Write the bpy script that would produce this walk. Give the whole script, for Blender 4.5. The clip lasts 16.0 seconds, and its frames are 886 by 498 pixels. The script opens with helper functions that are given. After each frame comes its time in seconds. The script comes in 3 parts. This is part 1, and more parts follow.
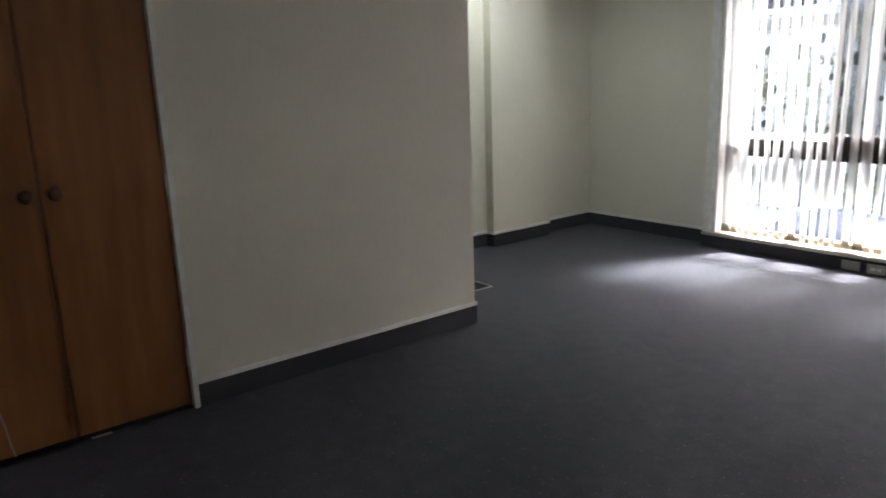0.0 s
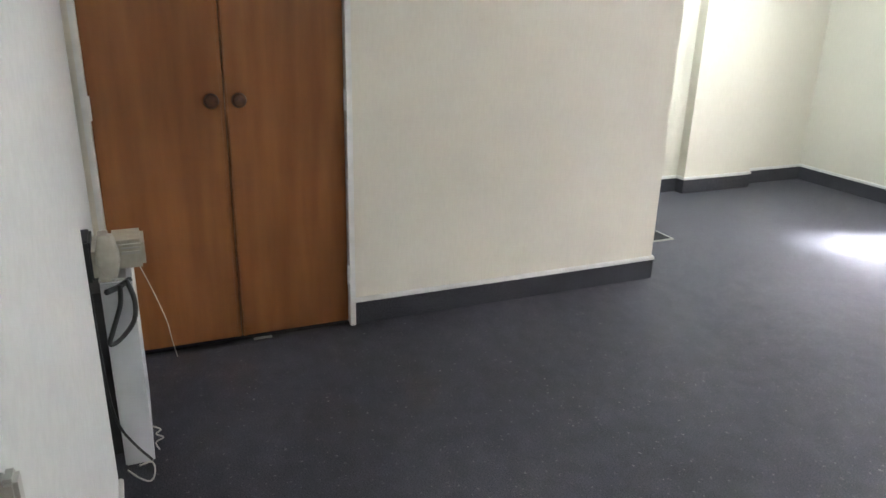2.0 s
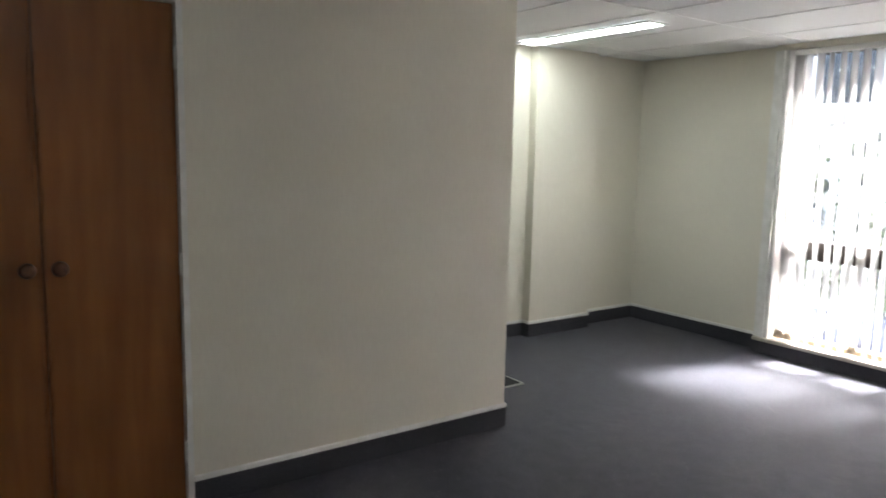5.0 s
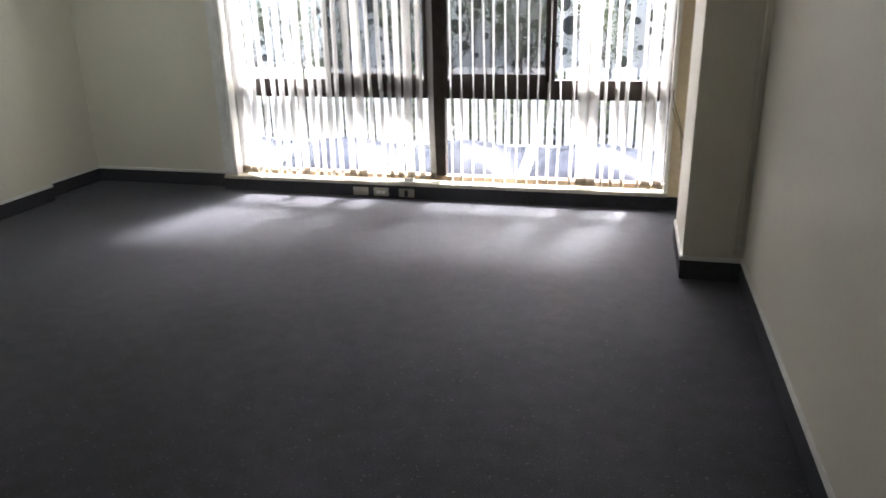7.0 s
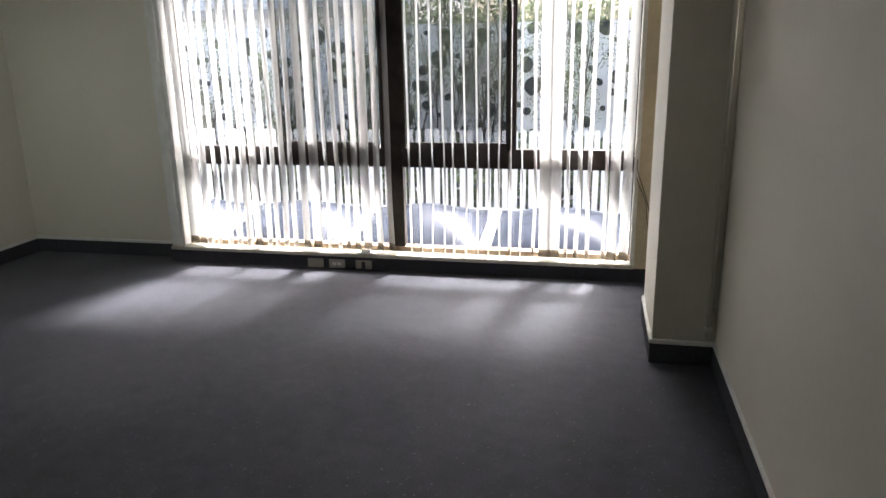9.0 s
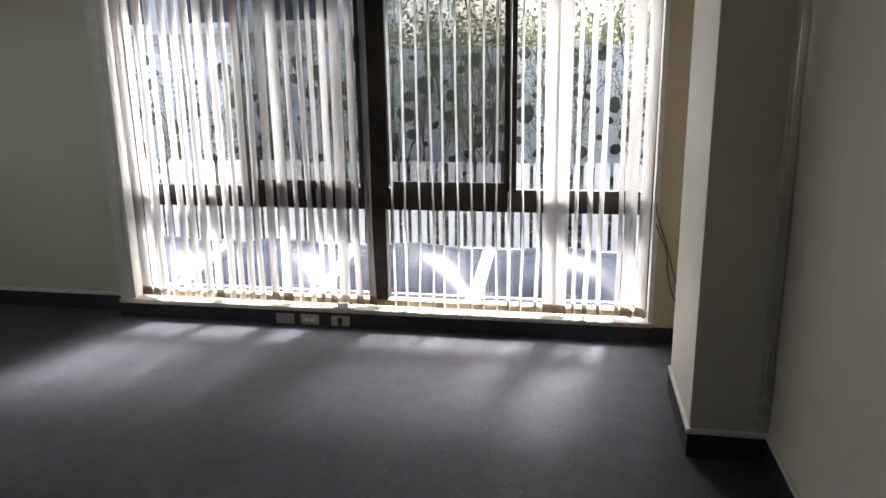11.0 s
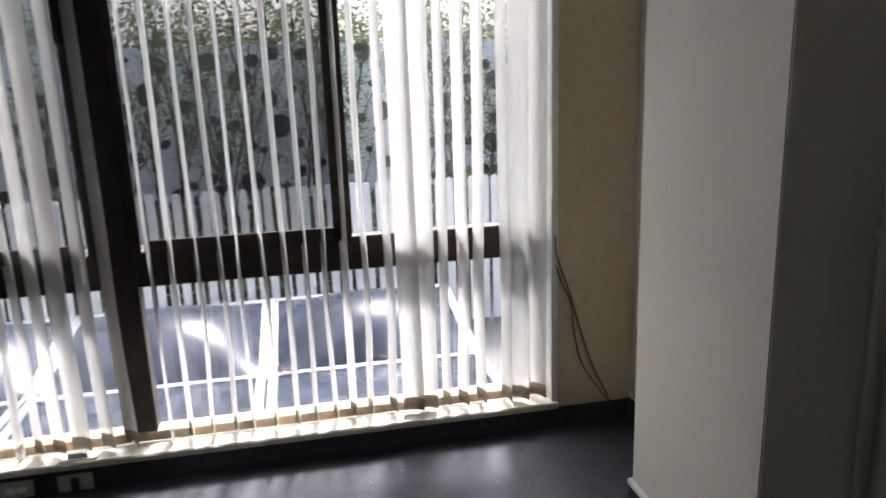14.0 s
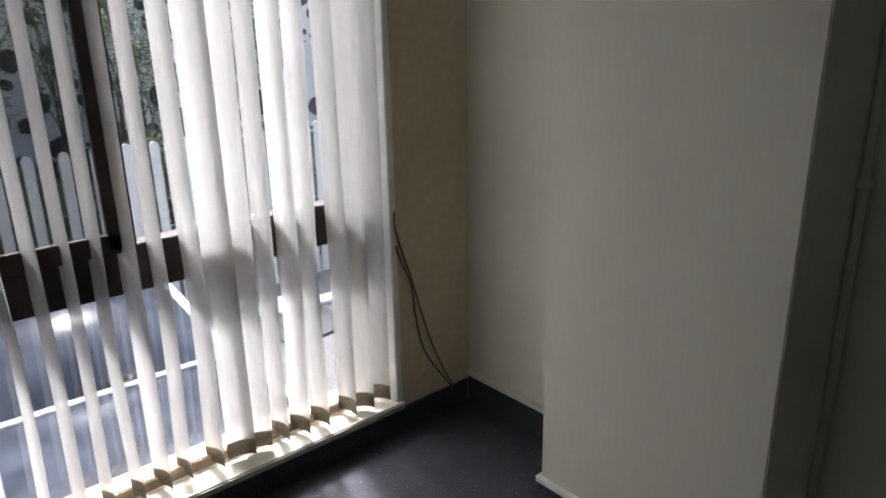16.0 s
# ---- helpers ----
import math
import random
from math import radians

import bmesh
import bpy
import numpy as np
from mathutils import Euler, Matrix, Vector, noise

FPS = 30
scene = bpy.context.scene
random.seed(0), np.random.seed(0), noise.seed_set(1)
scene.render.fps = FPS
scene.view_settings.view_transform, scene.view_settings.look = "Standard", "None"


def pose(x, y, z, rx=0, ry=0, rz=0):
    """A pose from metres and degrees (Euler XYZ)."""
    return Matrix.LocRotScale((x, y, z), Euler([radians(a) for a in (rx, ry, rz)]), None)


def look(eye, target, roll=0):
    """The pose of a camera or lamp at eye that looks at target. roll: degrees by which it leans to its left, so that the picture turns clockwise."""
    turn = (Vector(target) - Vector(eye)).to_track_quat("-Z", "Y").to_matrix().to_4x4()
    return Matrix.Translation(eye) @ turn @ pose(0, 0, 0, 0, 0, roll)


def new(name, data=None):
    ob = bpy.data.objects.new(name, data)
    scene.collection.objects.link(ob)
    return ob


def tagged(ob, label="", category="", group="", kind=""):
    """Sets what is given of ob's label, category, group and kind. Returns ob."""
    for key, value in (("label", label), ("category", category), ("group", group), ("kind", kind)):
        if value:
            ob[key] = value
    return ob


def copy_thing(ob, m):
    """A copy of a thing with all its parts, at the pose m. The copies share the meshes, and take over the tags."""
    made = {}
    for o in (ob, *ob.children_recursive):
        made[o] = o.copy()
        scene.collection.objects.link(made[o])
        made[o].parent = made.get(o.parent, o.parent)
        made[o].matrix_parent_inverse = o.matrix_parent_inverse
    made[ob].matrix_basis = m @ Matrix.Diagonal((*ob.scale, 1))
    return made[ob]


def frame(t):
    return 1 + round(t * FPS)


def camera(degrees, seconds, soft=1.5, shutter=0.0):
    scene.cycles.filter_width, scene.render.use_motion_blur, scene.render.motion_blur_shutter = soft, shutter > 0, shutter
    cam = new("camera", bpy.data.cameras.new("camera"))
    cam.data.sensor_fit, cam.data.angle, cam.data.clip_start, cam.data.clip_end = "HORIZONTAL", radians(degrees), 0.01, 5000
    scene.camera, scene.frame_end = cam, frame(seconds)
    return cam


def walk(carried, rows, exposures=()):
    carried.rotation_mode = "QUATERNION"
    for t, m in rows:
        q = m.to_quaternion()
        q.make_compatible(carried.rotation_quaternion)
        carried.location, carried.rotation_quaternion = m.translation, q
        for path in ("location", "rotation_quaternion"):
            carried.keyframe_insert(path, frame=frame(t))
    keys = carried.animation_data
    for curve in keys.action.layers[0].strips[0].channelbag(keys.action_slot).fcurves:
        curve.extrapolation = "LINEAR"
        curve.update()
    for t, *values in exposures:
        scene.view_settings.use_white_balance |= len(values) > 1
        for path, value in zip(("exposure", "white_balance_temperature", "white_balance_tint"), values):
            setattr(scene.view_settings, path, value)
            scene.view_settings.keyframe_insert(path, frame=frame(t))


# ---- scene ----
cam = camera(63.24, 16.0, shutter=0.28)

PATH = [
    (0, (-0.542, -5.324, 1.427), (-2.076, -4.126, 0.968), -2.0),
    (0.5, (-0.578, -5.292, 1.498), (-2.245, -4.315, 0.983), -0.9),
    (1, (-0.606, -5.261, 1.506), (-2.367, -4.472, 0.980), 0.8),
    (1.5, (-0.682, -5.242, 1.485), (-2.386, -4.434, 0.820), 2.0),
    (2, (-0.734, -5.185, 1.466), (-2.459, -4.430, 0.790), 1.5),
    (2.5, (-0.733, -5.108, 1.493), (-2.594, -4.508, 1.072), 2.4),
    (3, (-0.704, -5.087, 1.512), (-2.595, -4.457, 1.349), 2.1),
    (3.2, (-0.702, -5.091, 1.510), (-2.585, -4.426, 1.411), 2.0),
    (5.3, (-0.756, -5.166, 1.490), (-2.232, -3.862, 1.141), 1.0),
    (5.5, (-0.743, -5.191, 1.480), (-2.098, -3.776, 1.075), 0.7),
    (5.7, (-0.687, -5.181, 1.512), (-1.938, -3.693, 1.043), -0.1),
    (6, (-0.651, -5.193, 1.522), (-1.729, -3.598, 0.981), -0.9),
    (6.5, (-0.652, -5.162, 1.510), (-1.410, -3.428, 0.863), -1.4),
    (7, (-0.636, -5.176, 1.497), (-1.113, -3.353, 0.827), -1.3),
    (7.3, (-0.653, -5.173, 1.497), (-1.076, -3.326, 0.856), -2.0),
    (7.5, (-0.647, -5.167, 1.512), (-1.066, -3.314, 0.886), -2.0),
    (8, (-0.665, -5.119, 1.565), (-1.064, -3.241, 1.004), -2.4),
    (8.5, (-0.622, -5.009, 1.580), (-1.032, -3.130, 1.030), -1.3),
    (11, (-0.797, -4.193, 1.585), (-1.160, -2.285, 1.108), -0.8),
    (11.5, (-0.842, -3.961, 1.539), (-1.100, -2.042, 1.040), -2.5),
    (12, (-0.920, -3.680, 1.516), (-1.297, -1.772, 1.050), -3.3),
    (12.5, (-1.047, -3.469, 1.474), (-1.326, -1.552, 0.974), -0.8),
    (13, (-1.223, -3.236, 1.462), (-1.129, -1.296, 0.985), -1.7),
    (13.5, (-1.285, -2.981, 1.476), (-1.089, -1.054, 0.976), -1.6),
    (14, (-1.342, -2.707, 1.492), (-0.969, -0.798, 1.028), -2.0),
    (14.5, (-1.477, -2.477, 1.481), (-0.740, -0.683, 0.996), -2.1),
    (15, (-1.593, -2.277, 1.496), (-0.650, -0.593, 0.971), -2.7),
    (15.5, (-1.667, -2.073, 1.488), (-0.624, -0.459, 0.934), -3.0),
    (16, (-1.746, -1.897, 1.482), (-0.512, -0.452, 0.859), -1.1),
]
walk(cam, [(t, look(eye, target, roll)) for t, eye, target, roll in PATH],
     [(0, 2.75, 6200, 15), (0.5, 3.3, 6250, 15), (1, 4.1, 5950, 15), (1.5, 4.5, 6100, 15), (2, 4.65, 6100, 15), (3, 4.32, 6050, 15), (5.5, 3.15, 6350, 15), (7, 2.68, 6350, 15), (8.5, 2.35, 6350, 15), (11, 1.88, 6350, 15), (12.5, 1.5, 6350, 15), (14, 1.4, 6150, 15), (16, 1.1, 6100, 15)])

# ---- world, sun, lamps ----
SUN_EL, SUN_AZ = radians(56), radians(16)
world = bpy.data.worlds.new("sky")
scene.world = world
world.use_nodes = True
wn = world.node_tree.nodes
sky = wn.new("ShaderNodeTexSky")
sky.sky_type, sky.sun_disc = "NISHITA", False
sky.sun_elevation, sky.sun_rotation = SUN_EL, SUN_AZ
sky.dust_density = 5.0
wn["Background"].inputs["Strength"].default_value = 0.15
world.node_tree.links.new(sky.outputs[0], wn["Background"].inputs["Color"])

sun = new("sun", bpy.data.lights.new("sun", "SUN"))
sun.data.energy, sun.data.angle, sun.data.color = 5.0, radians(11.0), (1.0, 0.99, 0.97)
to_sun = Vector((math.sin(SUN_AZ) * math.cos(SUN_EL), math.cos(SUN_AZ) * math.cos(SUN_EL), math.sin(SUN_EL)))
sun.matrix_world = look(to_sun * 20, (0, 0, 0))

# ---- sizes of the room ----
X_L, X_P, X_R = -5.135, -3.668, 0.0        # left wall, partition, right wall
Y_F = -5.335                             # proud stretch of the phone wall
Y_B, Y_WL = -5.37, 0.10                  # phone wall, window wall beside the window
H = 2.324                                # ceiling
WX0, WX1 = -3.72, -0.337                  # window opening
SILL, HEAD = 0.125, 2.28
PART_END = -2.656


# ---- materials ----
def material(name, color, rough=0.7, metal=0.0, spec=0.5):
    m = bpy.data.materials.new(name)
    m.use_nodes = True
    b = m.node_tree.nodes["Principled BSDF"]
    b.inputs["Base Color"].default_value = (*color, 1)
    b.inputs["Roughness"].default_value, b.inputs["Metallic"].default_value = rough, metal
    b.inputs["Specular IOR Level"].default_value = spec
    return m


def vary(m, c1, c2, scale=5.0, detail=6.0, stretch=(1, 1, 1), lo=0.35, hi=0.65, bump=0.0, bump_scale=200.0, bump_stretch=(1, 1, 1), coarse=0.0, dist=0.002):
    """Two-scale colour variation and fine relief on a Principled material."""
    nt = m.node_tree
    N, L = nt.nodes, nt.links
    b = N["Principled BSDF"]
    co = N.new("ShaderNodeTexCoord")
    mp = N.new("ShaderNodeMapping")
    mp.inputs["Scale"].default_value = stretch
    L.new(co.outputs["Object"], mp.inputs["Vector"])
    no = N.new("ShaderNodeTexNoise")
    no.inputs["Scale"].default_value, no.inputs["Detail"].default_value = scale, detail
    L.new(mp.outputs[0], no.inputs["Vector"])
    ra = N.new("ShaderNodeValToRGB")
    ra.color_ramp.elements[0].position, ra.color_ramp.elements[1].position = lo, hi
    ra.color_ramp.elements[0].color, ra.color_ramp.elements[1].color = (*c1, 1), (*c2, 1)
    L.new(no.outputs["Fac"], ra.inputs[0])
    out = ra.outputs[0]
    if coarse:
        big = N.new("ShaderNodeTexNoise")
        big.inputs["Scale"].default_value, big.inputs["Detail"].default_value = 1.3, 4
        L.new(co.outputs["Object"], big.inputs["Vector"])
        mr = N.new("ShaderNodeMapRange")
        mr.inputs["From Min"].default_value, mr.inputs["From Max"].default_value = 0.3, 0.7
        mr.inputs["To Min"].default_value, mr.inputs["To Max"].default_value = 1 - coarse, 1 + coarse
        L.new(big.outputs["Fac"], mr.inputs["Value"])
        mx = N.new("ShaderNodeVectorMath")
        mx.operation = "SCALE"
        L.new(out, mx.inputs[0])
        L.new(mr.outputs[0], mx.inputs["Scale"])
        out = mx.outputs[0]
    L.new(out, b.inputs["Base Color"])
    if bump:
        mp2 = N.new("ShaderNodeMapping")
        mp2.inputs["Scale"].default_value = bump_stretch
        L.new(co.outputs["Object"], mp2.inputs["Vector"])
        n2 = N.new("ShaderNodeTexNoise")
        n2.inputs["Scale"].default_value, n2.inputs["Detail"].default_value = bump_scale, 3
        L.new(mp2.outputs[0], n2.inputs["Vector"])
        bu = N.new("ShaderNodeBump")
        bu.inputs["Strength"].default_value, bu.inputs["Distance"].default_value = bump, dist
        L.new(n2.outputs["Fac"], bu.inputs["Height"])
        L.new(bu.outputs[0], b.inputs["Normal"])
    return m


M_WALL = vary(material("cream_wallpaper", (0.72, 0.70, 0.62), 0.62), (0.735, 0.695, 0.585), (0.76, 0.72, 0.61), 90, 4, (1, 1, 0.2), bump=0.10, bump_scale=160, bump_stretch=(1, 1, 0.25), coarse=0.03)
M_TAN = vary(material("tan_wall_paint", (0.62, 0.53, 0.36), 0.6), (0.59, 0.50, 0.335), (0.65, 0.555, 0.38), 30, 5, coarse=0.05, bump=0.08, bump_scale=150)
M_SKIRT = vary(material("carpet_upstand", (0.05, 0.05, 0.06), 0.95, spec=0.15), (0.042, 0.042, 0.049), (0.084, 0.083, 0.094), 190, 3, bump=0.8, bump_scale=300, coarse=0.12, dist=0.003)
M_TRIM = vary(material("white_gloss_paint", (0.74, 0.73, 0.68), 0.4), (0.73, 0.72, 0.67), (0.83, 0.82, 0.78), 14, 6, coarse=0.06, bump=0.1, bump_scale=60)
M_SILL = vary(material("cream_sill_paint", (0.52, 0.48, 0.39), 0.5), (0.44, 0.41, 0.33), (0.56, 0.53, 0.44), 18, 7, coarse=0.1, bump=0.1, bump_scale=60)
M_CEIL = vary(material("ceiling_tile", (0.74, 0.74, 0.73), 0.9), (0.68, 0.68, 0.67), (0.78, 0.78, 0.77), 130, 3, bump=0.5, bump_scale=150, coarse=0.03)
M_TBAR = material("white_grid_bar", (0.78, 0.78, 0.77), 0.45)
M_DOOR = vary(material("stained_plywood", (0.25, 0.10, 0.035), 0.36), (0.21, 0.076, 0.022), (0.33, 0.132, 0.042), 5, 8, (1, 3, 0.35), lo=0.25, hi=0.75, bump=0.08, bump_scale=120, bump_stretch=(1, 1, 0.05), coarse=0.16)
M_KNOB = vary(material("dark_wood_knob", (0.10, 0.038, 0.015), 0.35), (0.07, 0.026, 0.01), (0.13, 0.05, 0.02), 40, 4)
M_DARKGAP = material("dark_void", (0.01, 0.01, 0.01), 0.9)
M_BROWN = vary(material("olive_brown_paint", (0.10, 0.075, 0.045), 0.6), (0.085, 0.064, 0.038), (0.115, 0.086, 0.052), 6, 6, coarse=0.1)
M_FRAME = vary(material("bronze_aluminium", (0.035, 0.028, 0.024), 0.42, 0.3), (0.040, 0.031, 0.025), (0.064, 0.050, 0.040), 12, 5, coarse=0.1)
M_SUBSILL = vary(material("tan_frame", (0.35, 0.26, 0.17), 0.5), (0.27, 0.19, 0.12), (0.42, 0.32, 0.22), 20, 5)
M_PLASTIC = vary(material("aged_white_plastic", (0.62, 0.59, 0.50), 0.4), (0.42, 0.40, 0.33), (0.48, 0.46, 0.39), 25, 4)
M_PHONE = vary(material("beige_phone_plastic", (0.50, 0.46, 0.36), 0.4), (0.38, 0.36, 0.29), (0.46, 0.44, 0.36), 30, 5)
M_BLACK = material("black_rubber", (0.015, 0.015, 0.017), 0.5)
M_GREY = vary(material("light_grey_enamel", (0.55, 0.57, 0.58), 0.4), (0.52, 0.54, 0.55), (0.58, 0.60, 0.61), 10, 5, coarse=0.04)
M_HANDLE = material("grey_handle", (0.42, 0.41, 0.37), 0.45, 0.2)
M_WIRE = material("brown_cable", (0.06, 0.04, 0.025), 0.6)
M_STRING = material("pale_cord", (0.6, 0.58, 0.52), 0.7)
M_HEM = vary(material("blind_hem", (0.36, 0.31, 0.24), 0.8), (0.20, 0.17, 0.125), (0.27, 0.235, 0.18), 60, 4)
M_FENCE = vary(material("white_fence_paint", (0.8, 0.8, 0.78), 0.5), (0.72, 0.72, 0.69), (0.83, 0.83, 0.81), 9, 6, coarse=0.05)
M_RAIL = material("dark_steel_rail", (0.05, 0.055, 0.06), 0.5, 0.4)
M_DOME = vary(material("grey_skylight_acrylic", (0.16, 0.19, 0.25), 0.24, spec=0.13), (0.026, 0.031, 0.042), (0.052, 0.060, 0.078), 5, 7, coarse=0.15)
M_FLASH = vary(material("pale_flashing", (0.7, 0.71, 0.72), 0.35, 0.2), (0.17, 0.175, 0.18), (0.36, 0.37, 0.38), 16, 7)
M_MURAL = vary(material("white_render", (0.72, 0.72, 0.70), 0.8), (0.74, 0.74, 0.72), (0.84, 0.84, 0.82), 4, 8, coarse=0.08, bump=0.2, bump_scale=60)
M_BLOB = vary(material("black_spot_paint", (0.03, 0.035, 0.035), 0.6), (0.018, 0.022, 0.022), (0.05, 0.055, 0.055), 8, 5)
M_TRUNK = vary(material("bark", (0.07, 0.055, 0.045), 0.9), (0.045, 0.036, 0.03), (0.10, 0.08, 0.065), 25, 6, bump=0.4, bump_scale=60)
M_GRAVEL = vary(material("weathered_concrete", (0.25, 0.25, 0.24), 0.95), (0.12, 0.118, 0.11), (0.21, 0.205, 0.195), 60, 5, bump=0.6, bump_scale=50, coarse=0.15)
M_BUILD = vary(material("pale_plaster", (0.66, 0.65, 0.62), 0.85), (0.58, 0.57, 0.54), (0.70, 0.69, 0.66), 3, 8, coarse=0.08)
M_BWIN = material("far_window_glass", (0.03, 0.035, 0.04), 0.1)
M_LITTER = vary(material("dead_leaves", (0.12, 0.09, 0.06), 0.9), (0.07, 0.05, 0.035), (0.22, 0.18, 0.13), 60, 4)
M_EAVE = vary(material("beige_fascia", (0.34, 0.31, 0.27), 0.7), (0.30, 0.27, 0.23), (0.38, 0.35, 0.31), 6, 5)


def carpet_material():
    """Cut pile: fine grain, mottled wear, sparse pale flecks and a soft sheen along the fibres."""
    m = vary(material("charcoal_carpet", (0.06, 0.06, 0.068), 0.72, spec=0.3), (0.030, 0.030, 0.037), (0.076, 0.075, 0.088), 210, 4, lo=0.36, hi=0.66, bump=0.35, bump_scale=260, coarse=0.13, dist=0.004)
    N, L = m.node_tree.nodes, m.node_tree.links
    b = N["Principled BSDF"]
    base = b.inputs["Base Color"].links[0].from_socket
    co = N["Texture Coordinate"]
    worn = N.new("ShaderNodeTexNoise")
    worn.inputs["Scale"].default_value, worn.inputs["Detail"].default_value = 11, 8
    rng_w = N.new("ShaderNodeMapRange")
    rng_w.inputs["From Min"].default_value, rng_w.inputs["From Max"].default_value = 0.3, 0.7
    rng_w.inputs["To Min"].default_value, rng_w.inputs["To Max"].default_value = 0.84, 1.16
    mul = N.new("ShaderNodeVectorMath")
    mul.operation = "SCALE"
    L.new(co.outputs["Object"], worn.inputs["Vector"])
    L.new(worn.outputs["Fac"], rng_w.inputs["Value"])
    L.new(base, mul.inputs[0])
    L.new(rng_w.outputs[0], mul.inputs["Scale"])
    fleck = N.new("ShaderNodeTexNoise")
    fleck.inputs["Scale"].default_value, fleck.inputs["Detail"].default_value = 62, 3
    ramp = N.new("ShaderNodeValToRGB")
    ramp.color_ramp.elements[0].position, ramp.color_ramp.elements[1].position = 0.64, 0.72
    mix = N.new("ShaderNodeMixRGB")
    mix.inputs["Color2"].default_value = (0.15, 0.145, 0.15, 1)
    L.new(co.outputs["Object"], fleck.inputs["Vector"])
    L.new(fleck.outputs["Fac"], ramp.inputs[0])
    L.new(ramp.outputs[0], mix.inputs["Fac"])
    L.new(mul.outputs[0], mix.inputs["Color1"])
    L.new(mix.outputs[0], b.inputs["Base Color"])
    b.inputs["Sheen Weight"].default_value, b.inputs["Sheen Roughness"].default_value = 0.6, 0.2
    b.inputs["Sheen Tint"].default_value = (0.88, 0.91, 1.0, 1)
    return m


M_CARPET = carpet_material()
M_WHITE = vary(material("white_wall_paint", (0.72, 0.72, 0.70), 0.6), (0.60, 0.605, 0.57), (0.64, 0.645, 0.61), 40, 5, coarse=0.04, bump=0.06, bump_scale=140)


def leaf_material():
    m = vary(material("small_leaves", (0.07, 0.10, 0.035), 0.5), (0.05, 0.075, 0.035), (0.12, 0.145, 0.08), 3, 4)
    b = m.node_tree.nodes["Principled BSDF"]
    tr = m.node_tree.nodes.new("ShaderNodeBsdfTranslucent")
    tr.inputs["Color"].default_value = (0.13, 0.17, 0.08, 1)
    mx = m.node_tree.nodes.new("ShaderNodeMixShader")
    mx.inputs[0].default_value = 0.35
    m.node_tree.links.new(b.outputs[0], mx.inputs[1])
    m.node_tree.links.new(tr.outputs[0], mx.inputs[2])
    m.node_tree.links.new(mx.outputs[0], m.node_tree.nodes["Material Output"].inputs["Surface"])
    return m


def fabric_material():
    m = vary(material("blind_fabric", (0.70, 0.69, 0.65), 0.85), (0.60, 0.595, 0.575), (0.66, 0.655, 0.635), 70, 4, (1, 1, 0.15), coarse=0.05, bump=0.15, bump_scale=400)
    nt = m.node_tree
    tr = nt.nodes.new("ShaderNodeBsdfTranslucent")
    tr.inputs["Color"].default_value = (0.62, 0.61, 0.58, 1)
    mx = nt.nodes.new("ShaderNodeMixShader")
    mx.inputs[0].default_value = 0.27
    nt.links.new(nt.nodes["Principled BSDF"].outputs[0], mx.inputs[1])
    nt.links.new(tr.outputs[0], mx.inputs[2])
    # open weave: some light goes straight through
    op = nt.nodes.new("ShaderNodeBsdfTransparent")
    weave = nt.nodes.new("ShaderNodeMixShader")
    weave.inputs[0].default_value = 0.12
    nt.links.new(mx.outputs[0], weave.inputs[1])
    nt.links.new(op.outputs[0], weave.inputs[2])
    nt.links.new(weave.outputs[0], nt.nodes["Material Output"].inputs["Surface"])
    return m


def mesh_screen_material():
    m = material("insect_mesh", (0.018, 0.018, 0.018), 0.8, spec=0.1)
    nt = m.node_tree
    tr = nt.nodes.new("ShaderNodeBsdfTransparent")
    mx = nt.nodes.new("ShaderNodeMixShader")
    mx.inputs[0].default_value = 0.36
    nt.links.new(tr.outputs[0], mx.inputs[1])
    nt.links.new(nt.nodes["Principled BSDF"].outputs[0], mx.inputs[2])
    nt.links.new(mx.outputs[0], nt.nodes["Material Output"].inputs["Surface"])
    return m


def glass_material():
    m = material("window_glass", (1, 1, 1), 0.0)
    b = m.node_tree.nodes["Principled BSDF"]
    b.inputs["Transmission Weight"].default_value, b.inputs["IOR"].default_value = 1.0, 1.45
    return m


def tube_material(strength):
    m = material("lit_diffuser", (0.9, 0.9, 0.9), 0.5)
    b = m.node_tree.nodes["Principled BSDF"]
    b.inputs["Emission Color"].default_value = (0.90, 1.0, 0.95, 1)
    b.inputs["Emission Strength"].default_value = strength
    return m


M_LEAF, M_FABRIC, M_SCREEN, M_GLASS, M_TUBE = leaf_material(), fabric_material(), mesh_screen_material(), glass_material(), tube_material(2.5)


# ---- mesh helpers ----
def box_into(bm, x0, x1, y0, y1, z0, z1, mat=0, bevel=0.0):
    r = bmesh.ops.create_cube(bm, size=1.0, matrix=Matrix.Translation(((x0 + x1) / 2, (y0 + y1) / 2, (z0 + z1) / 2)) @ Matrix.Diagonal((x1 - x0, y1 - y0, z1 - z0, 1)))
    vs = r["verts"]
    fs = {f for v in vs for f in v.link_faces}
    for f in fs:
        f.material_index = mat
    if bevel:
        es = list({e for v in vs for e in v.link_edges})
        bmesh.ops.bevel(bm, geom=es, offset=bevel, segments=2, affect="EDGES", material=-1)


def finish(bm, name, mats, parent=None, smooth=False, at=None):
    me = bpy.data.meshes.new(name)
    bm.normal_update()
    bm.to_mesh(me)
    bm.free()
    for m in (mats if isinstance(mats, (list, tuple)) else [mats]):
        me.materials.append(m)
    if smooth:
        for p in me.polygons:
            p.use_smooth = True
    ob = new(name, me)
    if parent:
        ob.parent = parent
    if at is not None:
        ob.matrix_basis = at
    return ob


